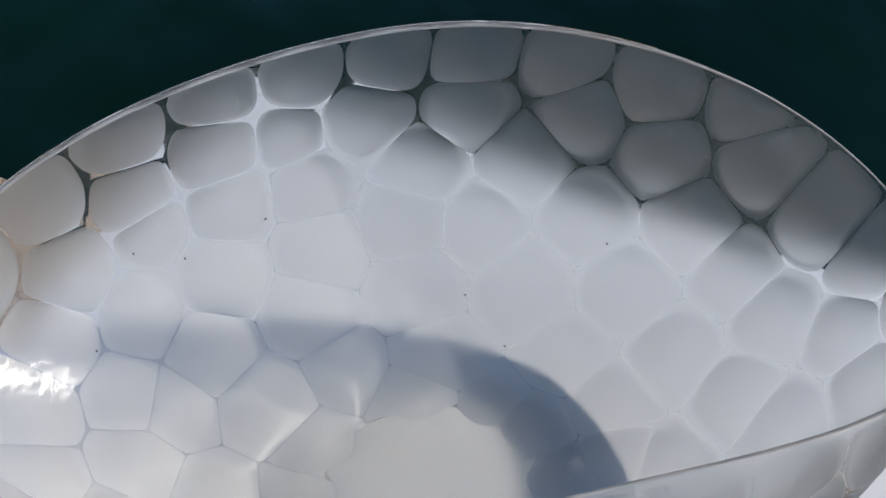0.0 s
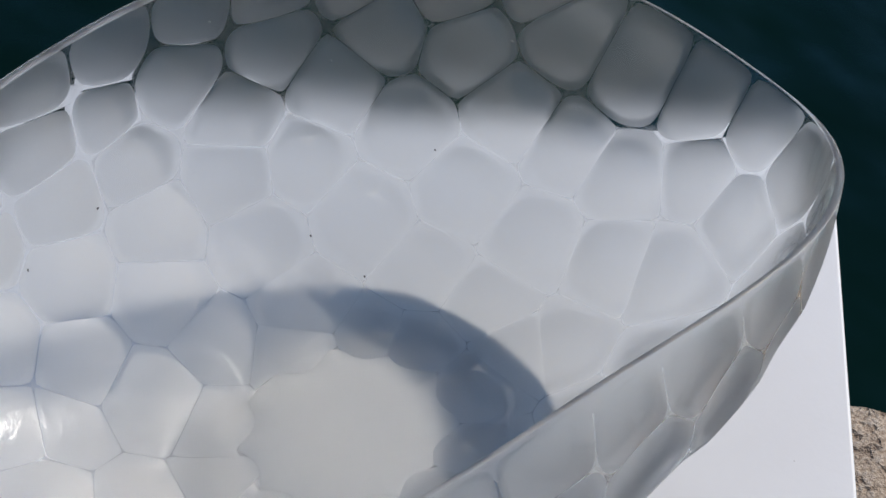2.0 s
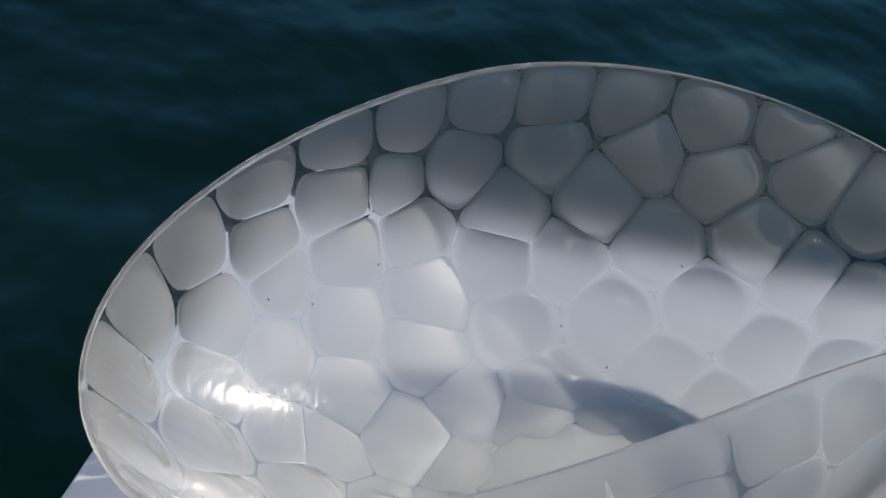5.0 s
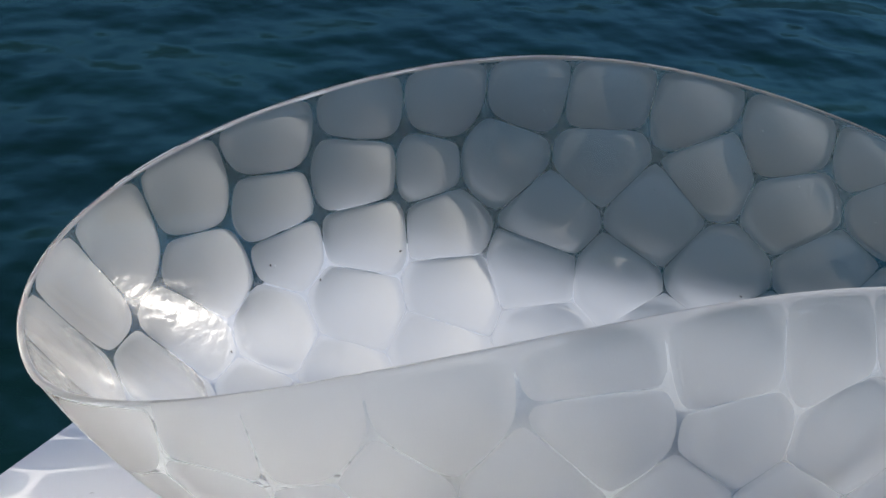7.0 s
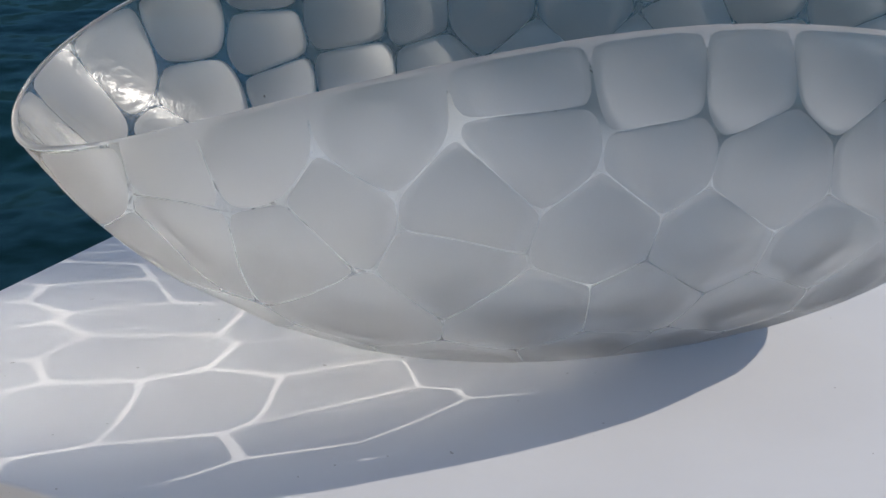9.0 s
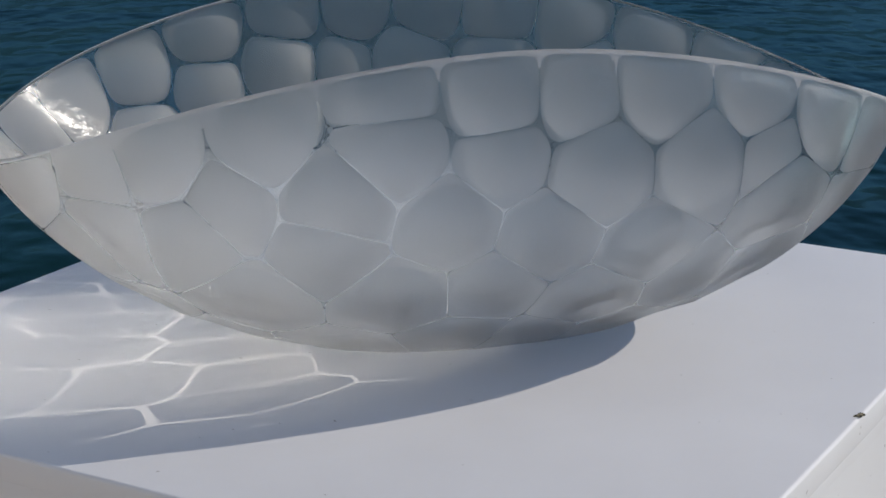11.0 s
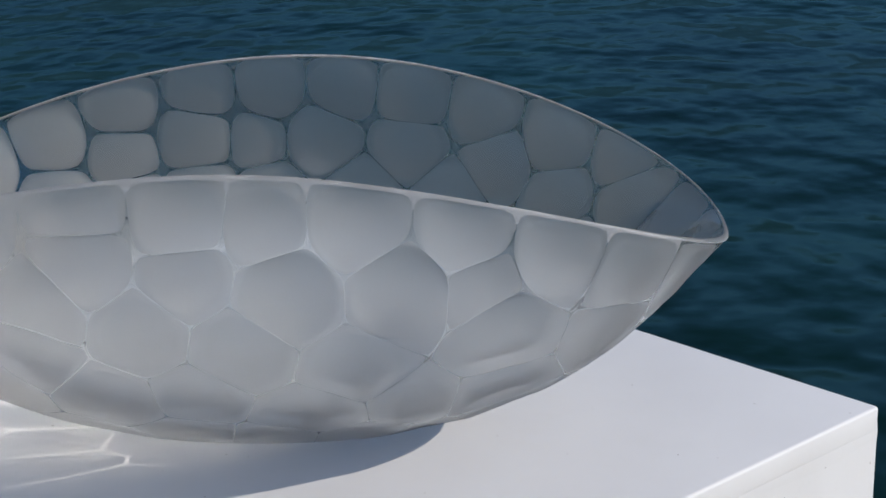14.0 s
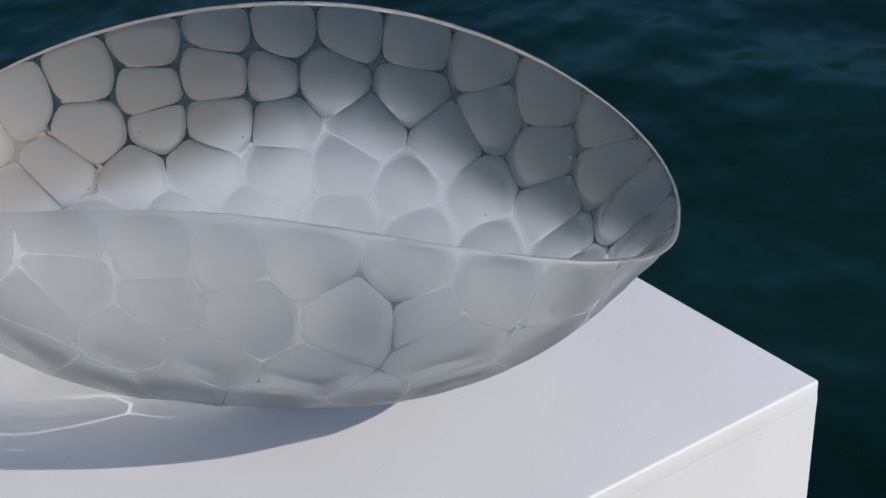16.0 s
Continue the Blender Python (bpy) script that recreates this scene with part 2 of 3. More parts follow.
def build_plinth():
    plinth = new("plinth")
    plinth.matrix_world = turn
    hx, hy, cap = 0.1988, 0.2012, 0.012
    part("top_panel", block(-hx, -hy, TOP - cap, hx, hy, TOP, 0.0016, 4), PAINT, plinth, smooth=True)
    t, inset = 0.016, 0.0003
    low, high = 0.0, TOP - cap + 0.004
    sx, sy = hx - inset, hy - inset
    part("side_panel", block(sx - t, -sy, low, sx, sy, high), PAINT, plinth)
    part("side_panel", block(-sx, -sy, low, -sx + t, sy, high), PAINT, plinth)
    part("side_panel", block(-sx + t, sy - t, low, sx - t, sy, high), PAINT, plinth)
    part("side_panel", block(-sx + t, -sy, low, sx - t, -sy + t, high), PAINT, plinth)
    for angle, half, reach in ((0, sx, sy), (90, sy, sx), (180, sx, sy), (270, sy, sx)):
        verts, faces = filler_bead(half, reach, TOP - cap)
        bead = mesh_object("filler", verts, faces, PAINT, True, plinth)
        bead.matrix_basis = Matrix.Rotation(radians(angle), 4, "Z")
        tagged(bead, "uneven painted-over filler under the top board")
    return tagged(plinth, "square white-painted display plinth standing on the granite quay", "plinth")


build_plinth()

# ---- glass bowl: its shape ----
BOWL_AT, BOWL_TURN = (0.0108, 0.0088), 0.1608
HALF_LENGTH, HALF_WIDTH, SQUARENESS = 0.1984, 0.1216, 2.3462
TIP_HEIGHT, SIDE_HEIGHT, SWEEP = 0.0857, 0.1381, 2.2087
BASE_LENGTH, BASE_WIDTH = 0.0618, 0.0384
WALL = 0.0042
UNEVEN = [(-0.0002, 0.0001), (0.0005, -0.0013), (0.0002, 0.005), (-0.0029, -0.0101), (0.0015, 0.0021)]  # the hand-cut rim is not quite true


def wall_profile(theta, h):
    """Distance from the axis and height over the base of the outer wall, for a direction and a share of the full height."""
    c, s = np.cos(theta), np.sin(theta)
    rim = ((np.abs(c) / HALF_LENGTH) ** SQUARENESS + (np.abs(s) / HALF_WIDTH) ** SQUARENESS) ** (-1 / SQUARENESS)
    rim = rim * (1 + sum(a * np.cos(k * theta) + b * np.sin(k * theta) for k, (a, b) in enumerate(UNEVEN, 1)))
    rim = rim * (1 + 0.010 * np.exp(-((theta - 3.23) / 0.2) ** 2))
    base = 1 / np.hypot(c / BASE_LENGTH, s / BASE_WIDTH)
    e = np.hypot(c / HALF_LENGTH, s / HALF_WIDTH)
    ce, se = c / HALF_LENGTH / e, s / HALF_WIDTH / e
    tall = TIP_HEIGHT + (SIDE_HEIGHT - TIP_HEIGHT) * np.abs(se) ** SWEEP - 0.0005 * ce - 0.0023 * se
    bulge = 0.1858 - 0.2326 * se - 0.083 * ce + 0.9602 * se * se
    g = h ** (0.7196 - 0.0502 * se * se) * (1 + bulge * (1 - h))
    return base * (1 - g) + rim * g + 0.0008 * np.sqrt(h) + 0.0012 * np.sin(np.pi * h), tall * h


STEPS, LEVELS, SHARES = 720, 90, 400
_theta = np.linspace(0, 2 * np.pi, STEPS, endpoint=False)
_h = np.linspace(0, 1, LEVELS) ** 1.6
_r, _z = wall_profile(_theta[:, None], _h[None, :])
_r = np.concatenate([np.zeros((STEPS, 1)), _r], 1)
_z = np.concatenate([np.zeros((STEPS, 1)), _z], 1)
_arc = np.concatenate([np.zeros((STEPS, 1)), np.cumsum(np.hypot(np.diff(_r, axis=1), np.diff(_z, axis=1)), 1)], 1)
RIM_ARC = np.append(_arc[:, -1], _arc[0, -1])
_share = np.linspace(0, 1, SHARES)
_rt = np.array([np.interp(_share * _arc[k, -1], _arc[k], _r[k]) for k in (*range(STEPS), 0)])
_zt = np.array([np.interp(_share * _arc[k, -1], _arc[k], _z[k]) for k in (*range(STEPS), 0)])


def rim_arc(theta):
    return np.interp(np.asarray(theta) % (2 * np.pi), np.linspace(0, 2 * np.pi, STEPS + 1), RIM_ARC)


def flat(q):
    """Points of the outer wall for places on the unrolled wall: direction, and way along the wall from the middle of the base."""
    theta, arc = np.arctan2(q[..., 1], q[..., 0]) % (2 * np.pi), np.hypot(q[..., 0], q[..., 1])
    f = theta / (2 * np.pi) * STEPS
    i = np.minimum(f.astype(int), STEPS - 1)
    w = f - i
    g = arc / rim_arc(theta) * (SHARES - 1)
    j = np.minimum(g.astype(int), SHARES - 2)
    v = g - j
    r, z = ((1 - w) * ((1 - v) * t[i, j] + v * t[i, j + 1]) + w * ((1 - v) * t[i + 1, j] + v * t[i + 1, j + 1]) for t in (_rt, _zt))
    return np.stack([r * np.cos(theta), r * np.sin(theta), z], -1)


def with_normals(q, reach=0.0015):
    n = np.cross(flat(q + (reach, 0)) - flat(q - (reach, 0)), flat(q + (0, reach)) - flat(q - (0, reach)))
    n /= np.linalg.norm(n, axis=-1, keepdims=True) + 1e-12
    return flat(q), n  # the normals point into the bowl


# ---- glass bowl: the cut facets, by direction (degrees), way along the wall (mm) and how much deeper each is cut (mm2 of reach) ----
RIM_FACETS = [(26.4, 212.9, -47), (38.4, 204.0, 14), (52.1, 201.2, -29), (66.7, 199.0, 18), (81.5, 197.4, 4), (98.3, 197.0, -28), (113.8, 199.9, -38),
    (128.8, 205.3, -22), (140.8, 203.9, -21), (151.8, 207.7, -26), (182.0, 208.4, 10), (197.5, 218.7, -35), (208.4, 216.3, -51), (217.3, 220.5, -22),
    (230.4, 220.7, -17), (246.7, 220.5, -17), (263.4, 215.2, -19), (277.5, 211.3, -71), (292.2, 215.8, 12), (307.6, 220.6, -34), (320.2, 219.4, 2),
    (330.5, 212.9, -19), (343.7, 209.7, -8), (352.3, 209.1, -5)]
UPPER_FACETS = [(1.9, 202.2, -5), (11.5, 197.6, 48), (21.8, 198.3, 37), (34.9, 179.7, -6), (48.1, 180.8, 4), (67.2, 174.5, 5), (86.4, 170.8, 32),
    (102.0, 171.4, -83), (115.6, 178.5, 60), (129.7, 182.6, 0), (160.8, 205.6, -13), (171.1, 202.0, -15), (201.5, 190.8, -31), (208.0, 198.0, 55),
    (225.6, 197.4, -26), (240.3, 189.4, 34), (247.5, 205.2, 39), (264.6, 192.9, -90), (281.0, 184.3, 51), (298.0, 191.1, 53), (309.7, 198.7, -88),
    (330.4, 189.2, -29), (346.3, 181.7, -38), (355.3, 179.5, -25)]
MIDDLE_FACETS = [(4.4, 158.1, 15), (14.9, 157.0, -12), (26.0, 160.8, -3), (42.8, 140.0, 0), (56.0, 155.2, 2), (76.8, 145.7, 10), (99.5, 143.8, -28),
    (115.7, 152.2, 19), (129.3, 163.2, -85), (138.9, 141.5, -32), (142.9, 177.1, 56), (151.4, 167.1, 42), (162.6, 165.9, 106), (173.2, 156.4, 9),
    (181.6, 166.1, 3), (200.0, 150.0, 0), (219.6, 187.6, 48), (225.3, 154.9, 20), (237.8, 169.8, 19), (256.1, 171.0, -56), (273.1, 159.4, 0), (291.2,
    154.6, 21), (313.9, 181.2, 82), (318.6, 150.1, 39)]
LOWER_FACETS = [(11.0, 116.6, 42), (29.5, 121.9, 36), (50.0, 100.3, 61), (62.9, 122.6, -42), (78.7, 93.6, 17), (80.9, 123.2, 35), (100.9, 117.9, 42),
    (109.9, 96.3, 14), (122.2, 128.6, 27), (134.4, 108.0, 21), (150.2, 108.8, -53), (152.7, 129.1, -42), (166.3, 117.9, 6), (180.5, 127.0, -18),
    (205.0, 120.0, 0), (231.9, 101.4, 7), (246.8, 138.4, 86), (256.9, 100.6, 39), (263.5, 135.1, -18), (284.8, 122.9, 70), (303.7, 137.5, -82),
    (328.7, 125.5, 33), (346.7, 143.8, 3), (355.3, 130.4, 36)]
FLOOR_FACETS = [(10.2, 84.1, -15), (18.8, 48.1, 0), (32.0, 85.2, -30), (42.5, 45.8, -46), (70.9, 62.9, 11), (81.5, 41.9, 29), (108.6, 66.1, -61),
    (136.5, 76.8, 95), (141.1, 50.3, -15), (171.2, 55.4, -86), (171.4, 85.8, 51), (192.1, 87.3, -1), (199.0, 50.8, 21), (212.0, 92.0, 0), (221.6,
    55.5, -19), (250.0, 52.0, 0), (276.9, 92.5, 14), (280.0, 52.0, 0), (298.4, 95.2, -25), (308.0, 53.5, -6), (318.9, 97.6, 15), (345.9, 53.2, 12),
    (346.3, 94.0, -61), (352.1, 75.9, -5)]
cuts = [cut for row in (RIM_FACETS, UPPER_FACETS, MIDDLE_FACETS, LOWER_FACETS, FLOOR_FACETS) for cut in row]
seeds = np.array([(0.001 * a * math.cos(radians(d)), 0.001 * a * math.sin(radians(d))) for d, a, w in cuts])
reaches = np.array([1e-6 * w for d, a, w in cuts])
FOOT_LONG, FOOT_WIDE = 0.0400, 0.0345


FOOT_CUTS = np.radians([d for d, a, w in cuts if a < 60])


def foot_reach(theta):
    """The edge of the foot, bitten into by the lowest facets, as a share of its ellipse."""
    gap = np.abs((np.asarray(theta)[..., None] - FOOT_CUTS + np.pi) % (2 * np.pi) - np.pi).min(-1)
    return 0.95 + 0.13 * np.clip(gap / 0.24, 0, 1.2) ** 2


places = flat(seeds)
RIM_LAND = 0.0018


def cell_outline(k):
    """The cell round a seed: steps away from the seed, the share of them to the border, and to the rounded edge of the facet."""
    s, home = seeds[k], places[k]
    near = np.argsort(np.linalg.norm(places - home, axis=1))[1:15]
    arc = np.linalg.norm(s)
    out = s / arc
    up = float(arc / rim_arc(math.atan2(s[1], s[0])))
    far_side = 0.5 + 0.5 * s[1] / arc
    soften, land = 0.0003 + (0.0012 + 0.0009 * far_side) * up * up + 0.0007 * (up > 0.85), 0.00006 * up + 0.00014 * min(1.0, max(0.0, 0.4 - s[0] / arc))
    if up > 0.62 and far_side > 0.6 and s[0] < 0.03:  # rounder, shallower cuts with broad clear lands
        soften, land = soften + 0.0004, land + 0.00005
    side = np.array([-out[1], out[0]]) * min(arc / max(np.hypot(home[0], home[1]), 1e-3), 2.2)
    ways = np.linspace(0.0, 0.05, 161)

    def fields(a):
        """How far each limit of the cell lies off, for steps in the directions a."""
        d = np.cos(a)[:, None] * out + np.sin(a)[:, None] * side
        q = s + ways[None, :, None] * d[:, None]
        p = flat(q)
        own = ((p - home) ** 2).sum(-1) - reaches[k]
        off = [(((p - places[j]) ** 2).sum(-1) - reaches[j] - own) / (2 * math.dist(places[j], home)) for j in near]
        theta, run = np.arctan2(q[..., 1], q[..., 0]), np.hypot(q[..., 0], q[..., 1])
        off.append(rim_arc(theta) - run)
        off.append((np.hypot(q[..., 0] / FOOT_LONG, q[..., 1] / FOOT_WIDE) - foot_reach(theta)) * FOOT_WIDE)
        return np.stack(off, -1), d

    def crossing(f):
        first = np.argmax(f < 0, 1).clip(1)
        a0, a1 = (np.take_along_axis(f, n[:, None], 1)[:, 0] for n in (first - 1, first))
        return ways[first - 1] + (ways[1] - ways[0]) * np.clip(a0 / (a0 - a1 + 1e-12), 0, 1), first

    turns = np.linspace(0, 2 * np.pi, 40, endpoint=False)
    f, _ = fields(turns)
    _, first = crossing(f.min(-1))
    which = np.array([f[n, first[n]].argmin() for n in range(40)])
    extra = []
    for a, b in zip(range(40), (*range(1, 40), 0)):
        if which[a] != which[b]:
            lo, hi = turns[a], turns[a] + 2 * np.pi / 40
            for _ in range(9):
                mid = (lo + hi) / 2
                g, _ = fields(np.array([mid]))
                at = crossing(g.min(-1))[1][0]
                lo, hi = (lo, mid) if g[0, at, which[b]] < g[0, at, which[a]] else (mid, hi)
            extra.append((lo + hi) / 2)
    turns = np.sort(np.concatenate([turns, np.array(extra) % (2 * np.pi)]))
    f, d = fields(turns)
    border, _ = crossing(f.min(-1))
    f[..., -2] -= RIM_LAND - 0.0006 * far_side - land
    soft = -soften * np.log(np.exp(-np.clip(f, -0.03, 0.06) / soften).sum(-1)) - (land * (1 + 0.8 * np.sin(2 * turns + 1.7 * k) * np.cos(3 * turns + 0.9 * k)))[:, None]
    inner, _ = crossing(soft)
    return d, border, np.minimum(inner, border * 0.996).clip(0.001)


bowl = new("glass_bowl")
bowl.matrix_world = Matrix.Translation((*BOWL_AT, TOP + 0.0008)) @ Matrix.Rotation(BOWL_TURN, 4, "Z")
tagged(bowl, "boat-shaped clear glass bowl with frosted ground facets, on the plinth", "bowl")

DEPTH, HOLLOW = 0.0022, 7.4
RINGS = (1.0, 0.966, 0.92, 0.88, 0.82, 0.74, 0.6, 0.4, 0.2)
for k in range(len(seeds)):
    d, border, inner = cell_outline(k)
    arc = np.linalg.norm(seeds[k])
    polished = arc > 0.8 * rim_arc(math.atan2(seeds[k][1], seeds[k][0])) or seeds[k][0] < -0.2 * arc
    count = len(d)
    uneven = 0.01 * np.sin(2 * np.arctan2(d[:, 1], d[:, 0]) + 1.9 * k)
    ring_q = [seeds[k] + d * border[:, None]] + [seeds[k] + d * (inner * (f + uneven * (f == RINGS[1])))[:, None] for f in RINGS] + [seeds[k][None]]
    p, n = with_normals(np.concatenate(ring_q))
    share = np.concatenate([np.full(count, 1.0)] + [np.full(count, f) for f in RINGS] + [[0.0]])
    q = np.concatenate(ring_q)
    to_rim = rim_arc(np.arctan2(q[:, 1], q[:, 0])) - np.hypot(q[:, 0], q[:, 1])
    to_foot = (np.hypot(q[:, 0] / FOOT_LONG, q[:, 1] / FOOT_WIDE) - foot_reach(np.arctan2(q[:, 1], q[:, 0]))) * FOOT_WIDE
    hollow = DEPTH - HOLLOW * (((p - places[k]) ** 2).sum(1) - reaches[k])  # every facet is a hollow ground by the same wheel
    sink = np.clip(hollow, 0, None) * np.clip(to_rim / 0.007, 0, 1) ** 0.6 * np.clip(to_foot / 0.012, 0, 1)
    p = p + n * sink[:, None]
    verts = p[count:]
    faces = []
    for ring in range(len(RINGS) - 1):
        o = ring * count
        faces += [(o + a, o + b, o + count + b, o + count + a) for a, b in zip(range(count), (*range(1, count), 0))]
    o = (len(RINGS) - 1) * count
    faces += [(o + a, o + b, len(verts) - 1) for a, b in zip(range(count), (*range(1, count), 0))]
    # where the sun leaves the bowl, facet edges go shadowless: bright lines on the plinth
    edge_rings = 1 if seeds[k][0] < 0.0 and arc > 0.065 else 0
    split = edge_rings * count
    facet = mesh_object("facet", verts, [f[::-1] for f in faces[split:]], FROST, True, bowl)
    grind = np.clip((1 - share) / 0.18, 0, 1)
    facet.data.attributes.new("ground", "FLOAT", "POINT").data.foreach_set("value", grind[count:])
    strip = [(count + a, count + b, b, a) for a, b in zip(range(count), (*range(1, count), 0))]
    strip += [tuple(count + v for v in f[::-1]) for f in faces[:split]]
    ridge = mesh_object("ridge", p, strip, CLEAR if polished else DULL, True, facet)
    ridge.data.materials.append(FROST)
    ridge.data.materials.append(LAND)
    high = (to_rim[:count] < 0.006) & (seeds[k][1] < -0.08)  # the uncut land along this rim is whiter
    ridge.data.polygons.foreach_set("material_index", [2 if high[a] or high[(a + 1) % count] else 0 for a in range(count)] + [1] * split)
    ridge.data.attributes.new("ground", "FLOAT", "POINT").data.foreach_set("value", grind)
    # shadow off, so the sun draws the ridge net on the plinth
    tagged(ridge, "clear polished ridge round the facet" if polished else "dull ridge round the facet").visible_shadow = False

# foot disc
a = np.linspace(0, 2 * np.pi, 96, endpoint=False)
x, y = FOOT_LONG * np.cos(a), FOOT_WIDE * np.sin(a)
ring = np.stack([x, y, 0 * a], 1) * foot_reach(np.arctan2(y, x))[:, None]
foot_verts = [*(ring * f + (0, 0, z) for f, z in ((1.0, 0.0), (0.985, 0.0003), (0.6, 0.0006), (0.25, 0.0006)))]
foot_verts = np.concatenate([*foot_verts, [[0, 0, 0.0006]]])
foot_faces = [(r * 96 + i, r * 96 + (i + 1) % 96, (r + 1) * 96 + (i + 1) % 96, (r + 1) * 96 + i) for r in range(3) for i in range(96)]
foot_faces += [(288 + i, 288 + (i + 1) % 96, 384) for i in range(96)]
foot = mesh_object("foot", foot_verts, [f[::-1] for f in foot_faces], GROUND, True, bowl)
tagged(foot, "flat ground foot of the bowl")
foot.data.attributes.new("ground", "FLOAT", "POINT").data.foreach_set("value", np.ones(len(foot.data.vertices)))

# inner wall and rounded rim, joined to the clear lands between the facets
TURNS, UP = 256, 44
theta = np.linspace(0, 2 * np.pi, TURNS, endpoint=False)
share = np.linspace(0.06, 1, UP)
q = np.concatenate([np.stack([np.cos(theta), np.sin(theta)], 1) * (f * rim_arc(theta))[:, None] for f in share])
p, n = with_normals(q * 0.997, 0.0012)
p = flat(q)
thick = WALL - 0.0014 * np.repeat(share ** 6, TURNS) + 0.004 * np.repeat((1 - share) ** 2, TURNS)
inside = p + n * thick[:, None]
top_out, top_in = p[-TURNS:], inside[-TURNS:]
up = np.array([0, 0, 1.0])
lip = [top_out + (top_in - top_out) * f + up * WALL * h for f, h in ((0.0, -0.5), (0.0, -0.2), (0.1, -0.06), (0.35, 0.04), (0.65, 0.04), (0.9, -0.06), (1.0, -0.2))]


def all_ground(ob):
    ob.data.attributes.new("ground", "FLOAT", "POINT").data.foreach_set("value", np.ones(len(ob.data.vertices)))


def loops(rows, count, at=0):
    return [(at + r * count + i, at + r * count + (i + 1) % count, at + (r + 1) * count + (i + 1) % count, at + (r + 1) * count + i) for r in range(rows - 1) for i in range(count)]


rim = mesh_object("rim", np.concatenate(lip[1:]), loops(6, TURNS), SATIN, True, bowl)
tagged(rim, "satin ground rim edge")
all_ground(rim)
levels = [lip[-1], *[inside[r * TURNS:(r + 1) * TURNS] for r in range(UP - 2, -1, -1)]]
wall_verts = np.concatenate([*levels, [[0, 0, inside[0, 2]]]])
last = (len(levels) - 1) * TURNS
wall_faces = loops(len(levels), TURNS) + [(last + i, last + (i + 1) % TURNS, last + TURNS) for i in range(TURNS)]
tagged(mesh_object("inner_wall", wall_verts, wall_faces, INSIDE, True, bowl), "smooth clear polished inside of the bowl").visible_shadow = False


# small air bubbles caught in the glass, by direction (degrees) and way along the wall (mm)
random.seed(11)
ball = bmesh.new()
bmesh.ops.create_icosphere(ball, subdivisions=2, radius=1.0)
ball_mesh = bpy.data.meshes.new("bubble")
ball.to_mesh(ball_mesh)
ball.free()
ball_mesh.materials.append(BUBBLE)
ball_mesh.polygons.foreach_set("use_smooth", [True] * len(ball_mesh.polygons))
BUBBLES = [(35.7, 212), (57, 166), (23.3, 190), (40.3, 159), (16.3, 174), (35.3, 161), (80, 162), (35, 189), (78.7, 192), (41.7, 205), (75, 149),
           (65.3, 161), (45, 166), (51.7, 146), (133, 161), (61.7, 210), (88.7, 130), (40.9, 158), (17, 173), (29, 188), (164, 91)]
at = np.array([(0.001 * a * math.cos(radians(d)), 0.001 * a * math.sin(radians(d))) for d, a in BUBBLES])
spots, ways = with_normals(at)
bubble_depths = WALL - 0.0014 * (np.linalg.norm(at, axis=1) / rim_arc(np.arctan2(at[:, 1], at[:, 0]))) ** 6 - 0.0008
for spot, way, deep in zip(spots, ways, bubble_depths):
    bubble = new("bubble", ball_mesh)
    bubble.parent = bowl
    size = random.uniform(0.0003, 0.0005)
    bubble.location = Vector(spot + way * deep)
    bubble.scale = (size, size * random.uniform(1.0, 1.4), size)


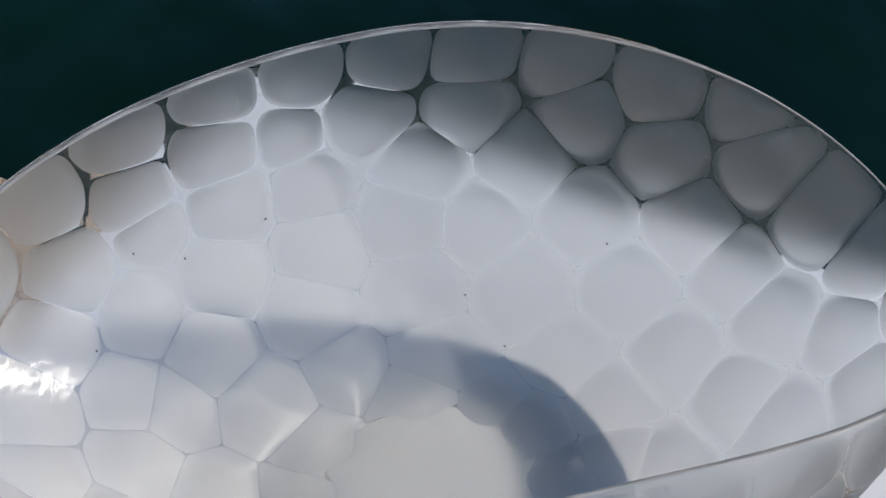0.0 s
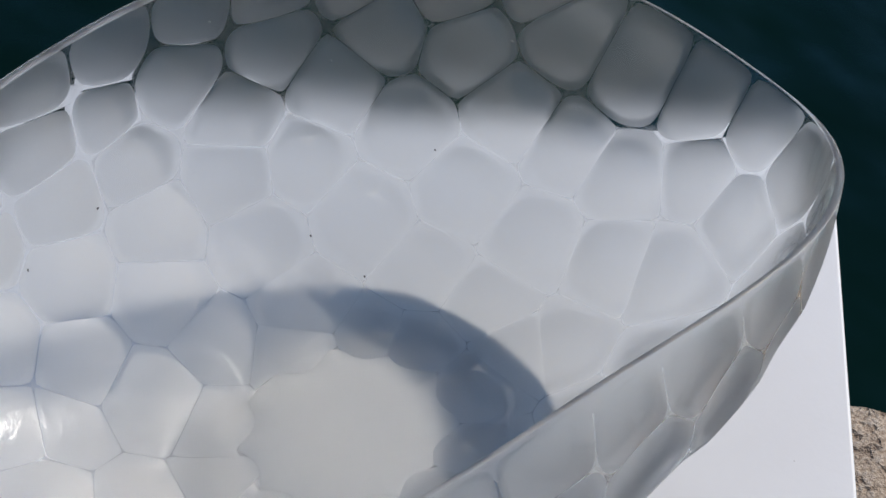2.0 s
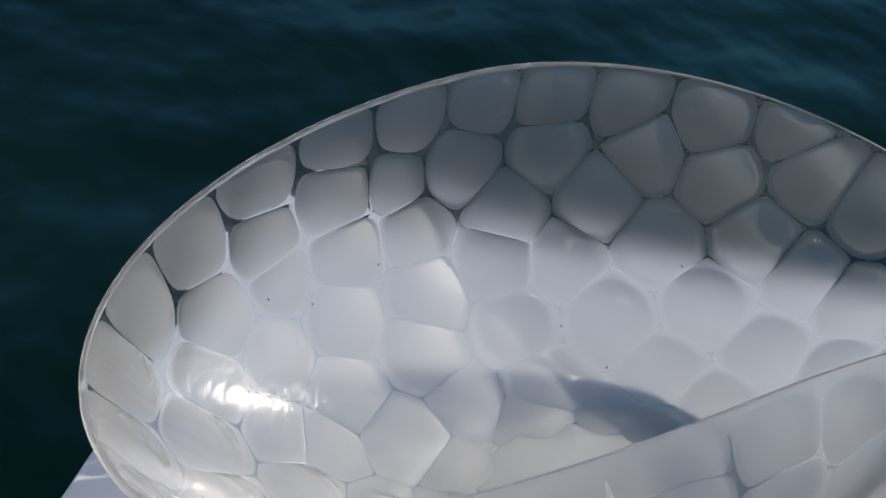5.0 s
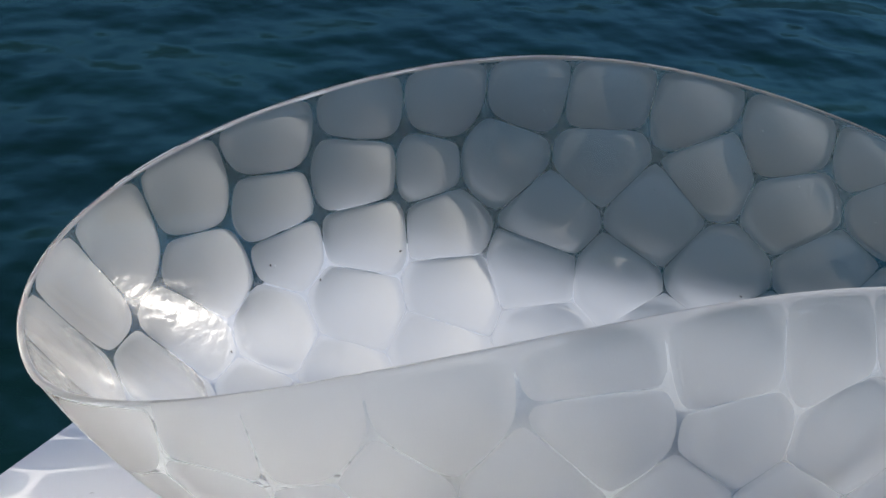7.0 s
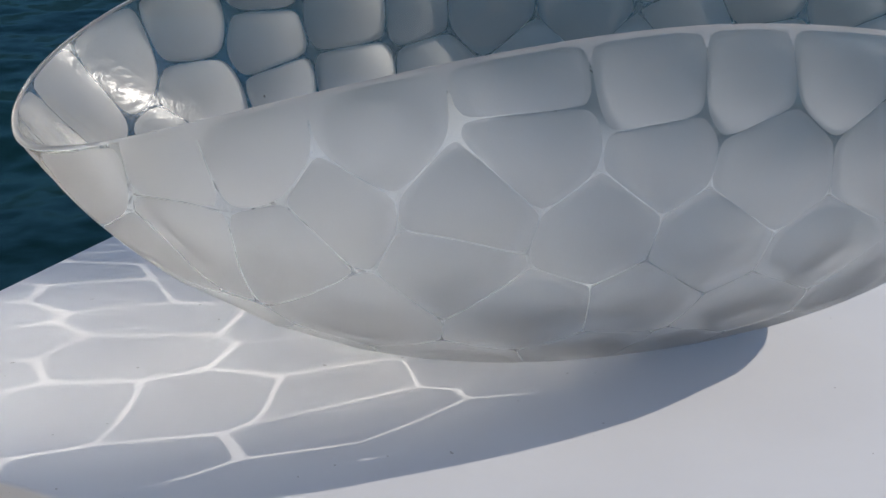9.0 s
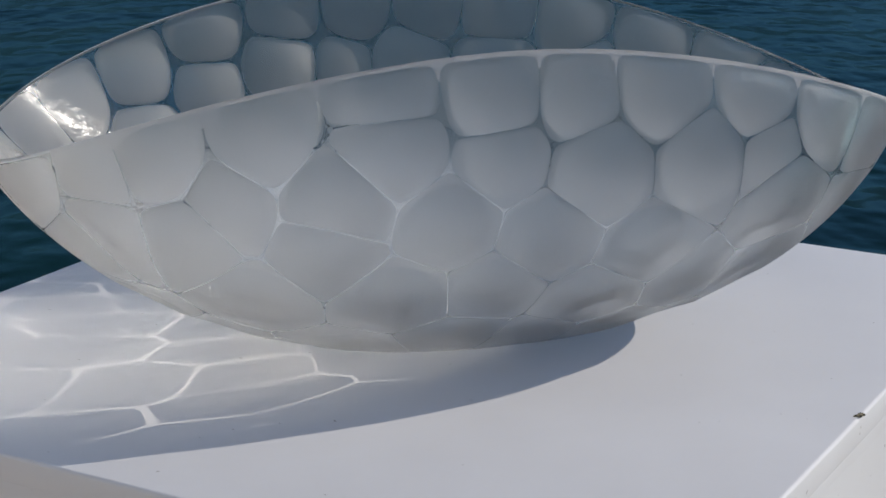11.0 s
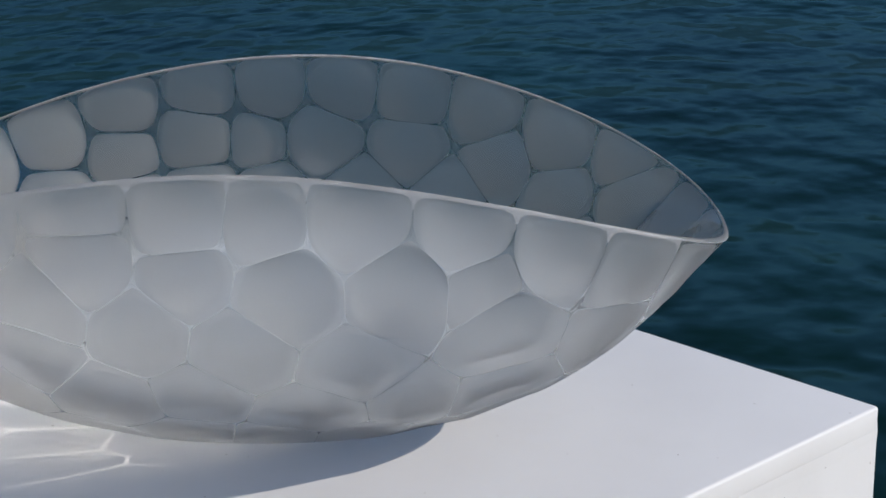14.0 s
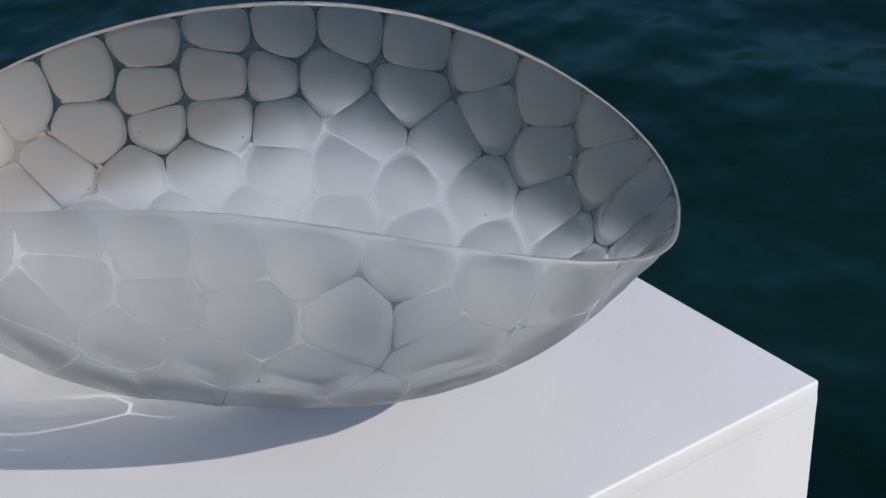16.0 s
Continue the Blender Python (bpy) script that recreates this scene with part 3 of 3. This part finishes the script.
# ---- dark specks of dust lying in the bowl, by direction (degrees) and way along the wall (mm) ----
def dust_speck(mesh, d, way):
    q = np.array([[0.001 * way * math.cos(radians(d)), 0.001 * way * math.sin(radians(d))]])
    spot, inward = (v[0] for v in with_normals(q))
    up_share = float(0.001 * way / rim_arc(radians(d)))
    depth = WALL - 0.0014 * up_share ** 6 + 0.004 * (1 - up_share) ** 2
    speck = new("dust_speck", mesh)
    lie = Vector(inward).to_track_quat("Z", "Y").to_matrix().to_4x4()
    speck.matrix_world = bowl.matrix_world @ Matrix.Translation(spot + inward * depth) @ lie @ Matrix.Rotation(d, 4, "Z")
    return tagged(speck, "tiny dark speck of dust lying inside the glass bowl", "dust", group="specks of dust in the bowl")


n = Nodes("dark_dust")
DUST = n.done(n.add("BsdfPrincipled", Base_Color=n.ramp(n.noise(1600, 3), (0.4, (0.02, 0.018, 0.015)), (0.6, (0.09, 0.075, 0.06))), Roughness=0.9).outputs[0])
grain = bmesh.new()
bmesh.ops.create_icosphere(grain, subdivisions=2, radius=0.00042)
for v in grain.verts:
    v.co = Vector((v.co.x * 1.3, v.co.y * 0.8, v.co.z * 0.5)) * (1 + 0.35 * noise.noise(v.co * 3000))
dust_mesh = bpy.data.meshes.new("dust_speck")
grain.to_mesh(dust_mesh)
grain.free()
dust_mesh.materials.append(DUST)
for d, way in ((133.7, 162.5), (127.0, 145.6), (110.3, 140.7), (64.8, 91.7), (37.0, 134.2), (49.0, 74.0), (149.0, 149.3)):
    dust_speck(dust_mesh, d, way)


# ---- a small dark winged speck, like a fly, on the plinth's edge ----
fly = new("fly_speck")
fly.matrix_world = Matrix.Translation((0.1563, -0.1227, TOP - 0.0003)) @ Matrix.Rotation(0.5, 4, "Z")
n = Nodes("fly_mottle")
FLY_MOTTLE = n.done(n.add("BsdfPrincipled", Base_Color=n.ramp(n.noise(900, 3), (0.42, (0.015, 0.012, 0.01)), (0.58, (0.32, 0.28, 0.18))), Roughness=0.8).outputs[0])
for name, long, wide, dx, twist in (("speck_part", 0.0019, 0.0010, 0.0, 0.9), ("speck_part", 0.0014, 0.0009, 0.0012, 1.9), ("speck_stalk", 0.0020, 0.0003, -0.0012, -0.3)):
    bm = bmesh.new()
    bmesh.ops.create_icosphere(bm, subdivisions=2, radius=1.0)
    for v in bm.verts:
        v.co = Vector((v.co.x * long, v.co.y * wide, (v.co.z + 1) * 0.0006)) * (1 + 0.25 * noise.noise(v.co * 2.1 + Vector((dx * 900, 0, 0))))
    scrap = part(name, bm, FLY_MOTTLE, fly)
    scrap.matrix_basis = Matrix.Translation((dx, 0, 0)) @ Matrix.Rotation(twist, 4, "Z")
tagged(fly, "tiny dark winged speck, like a fly, on the plinth's edge", "debris")
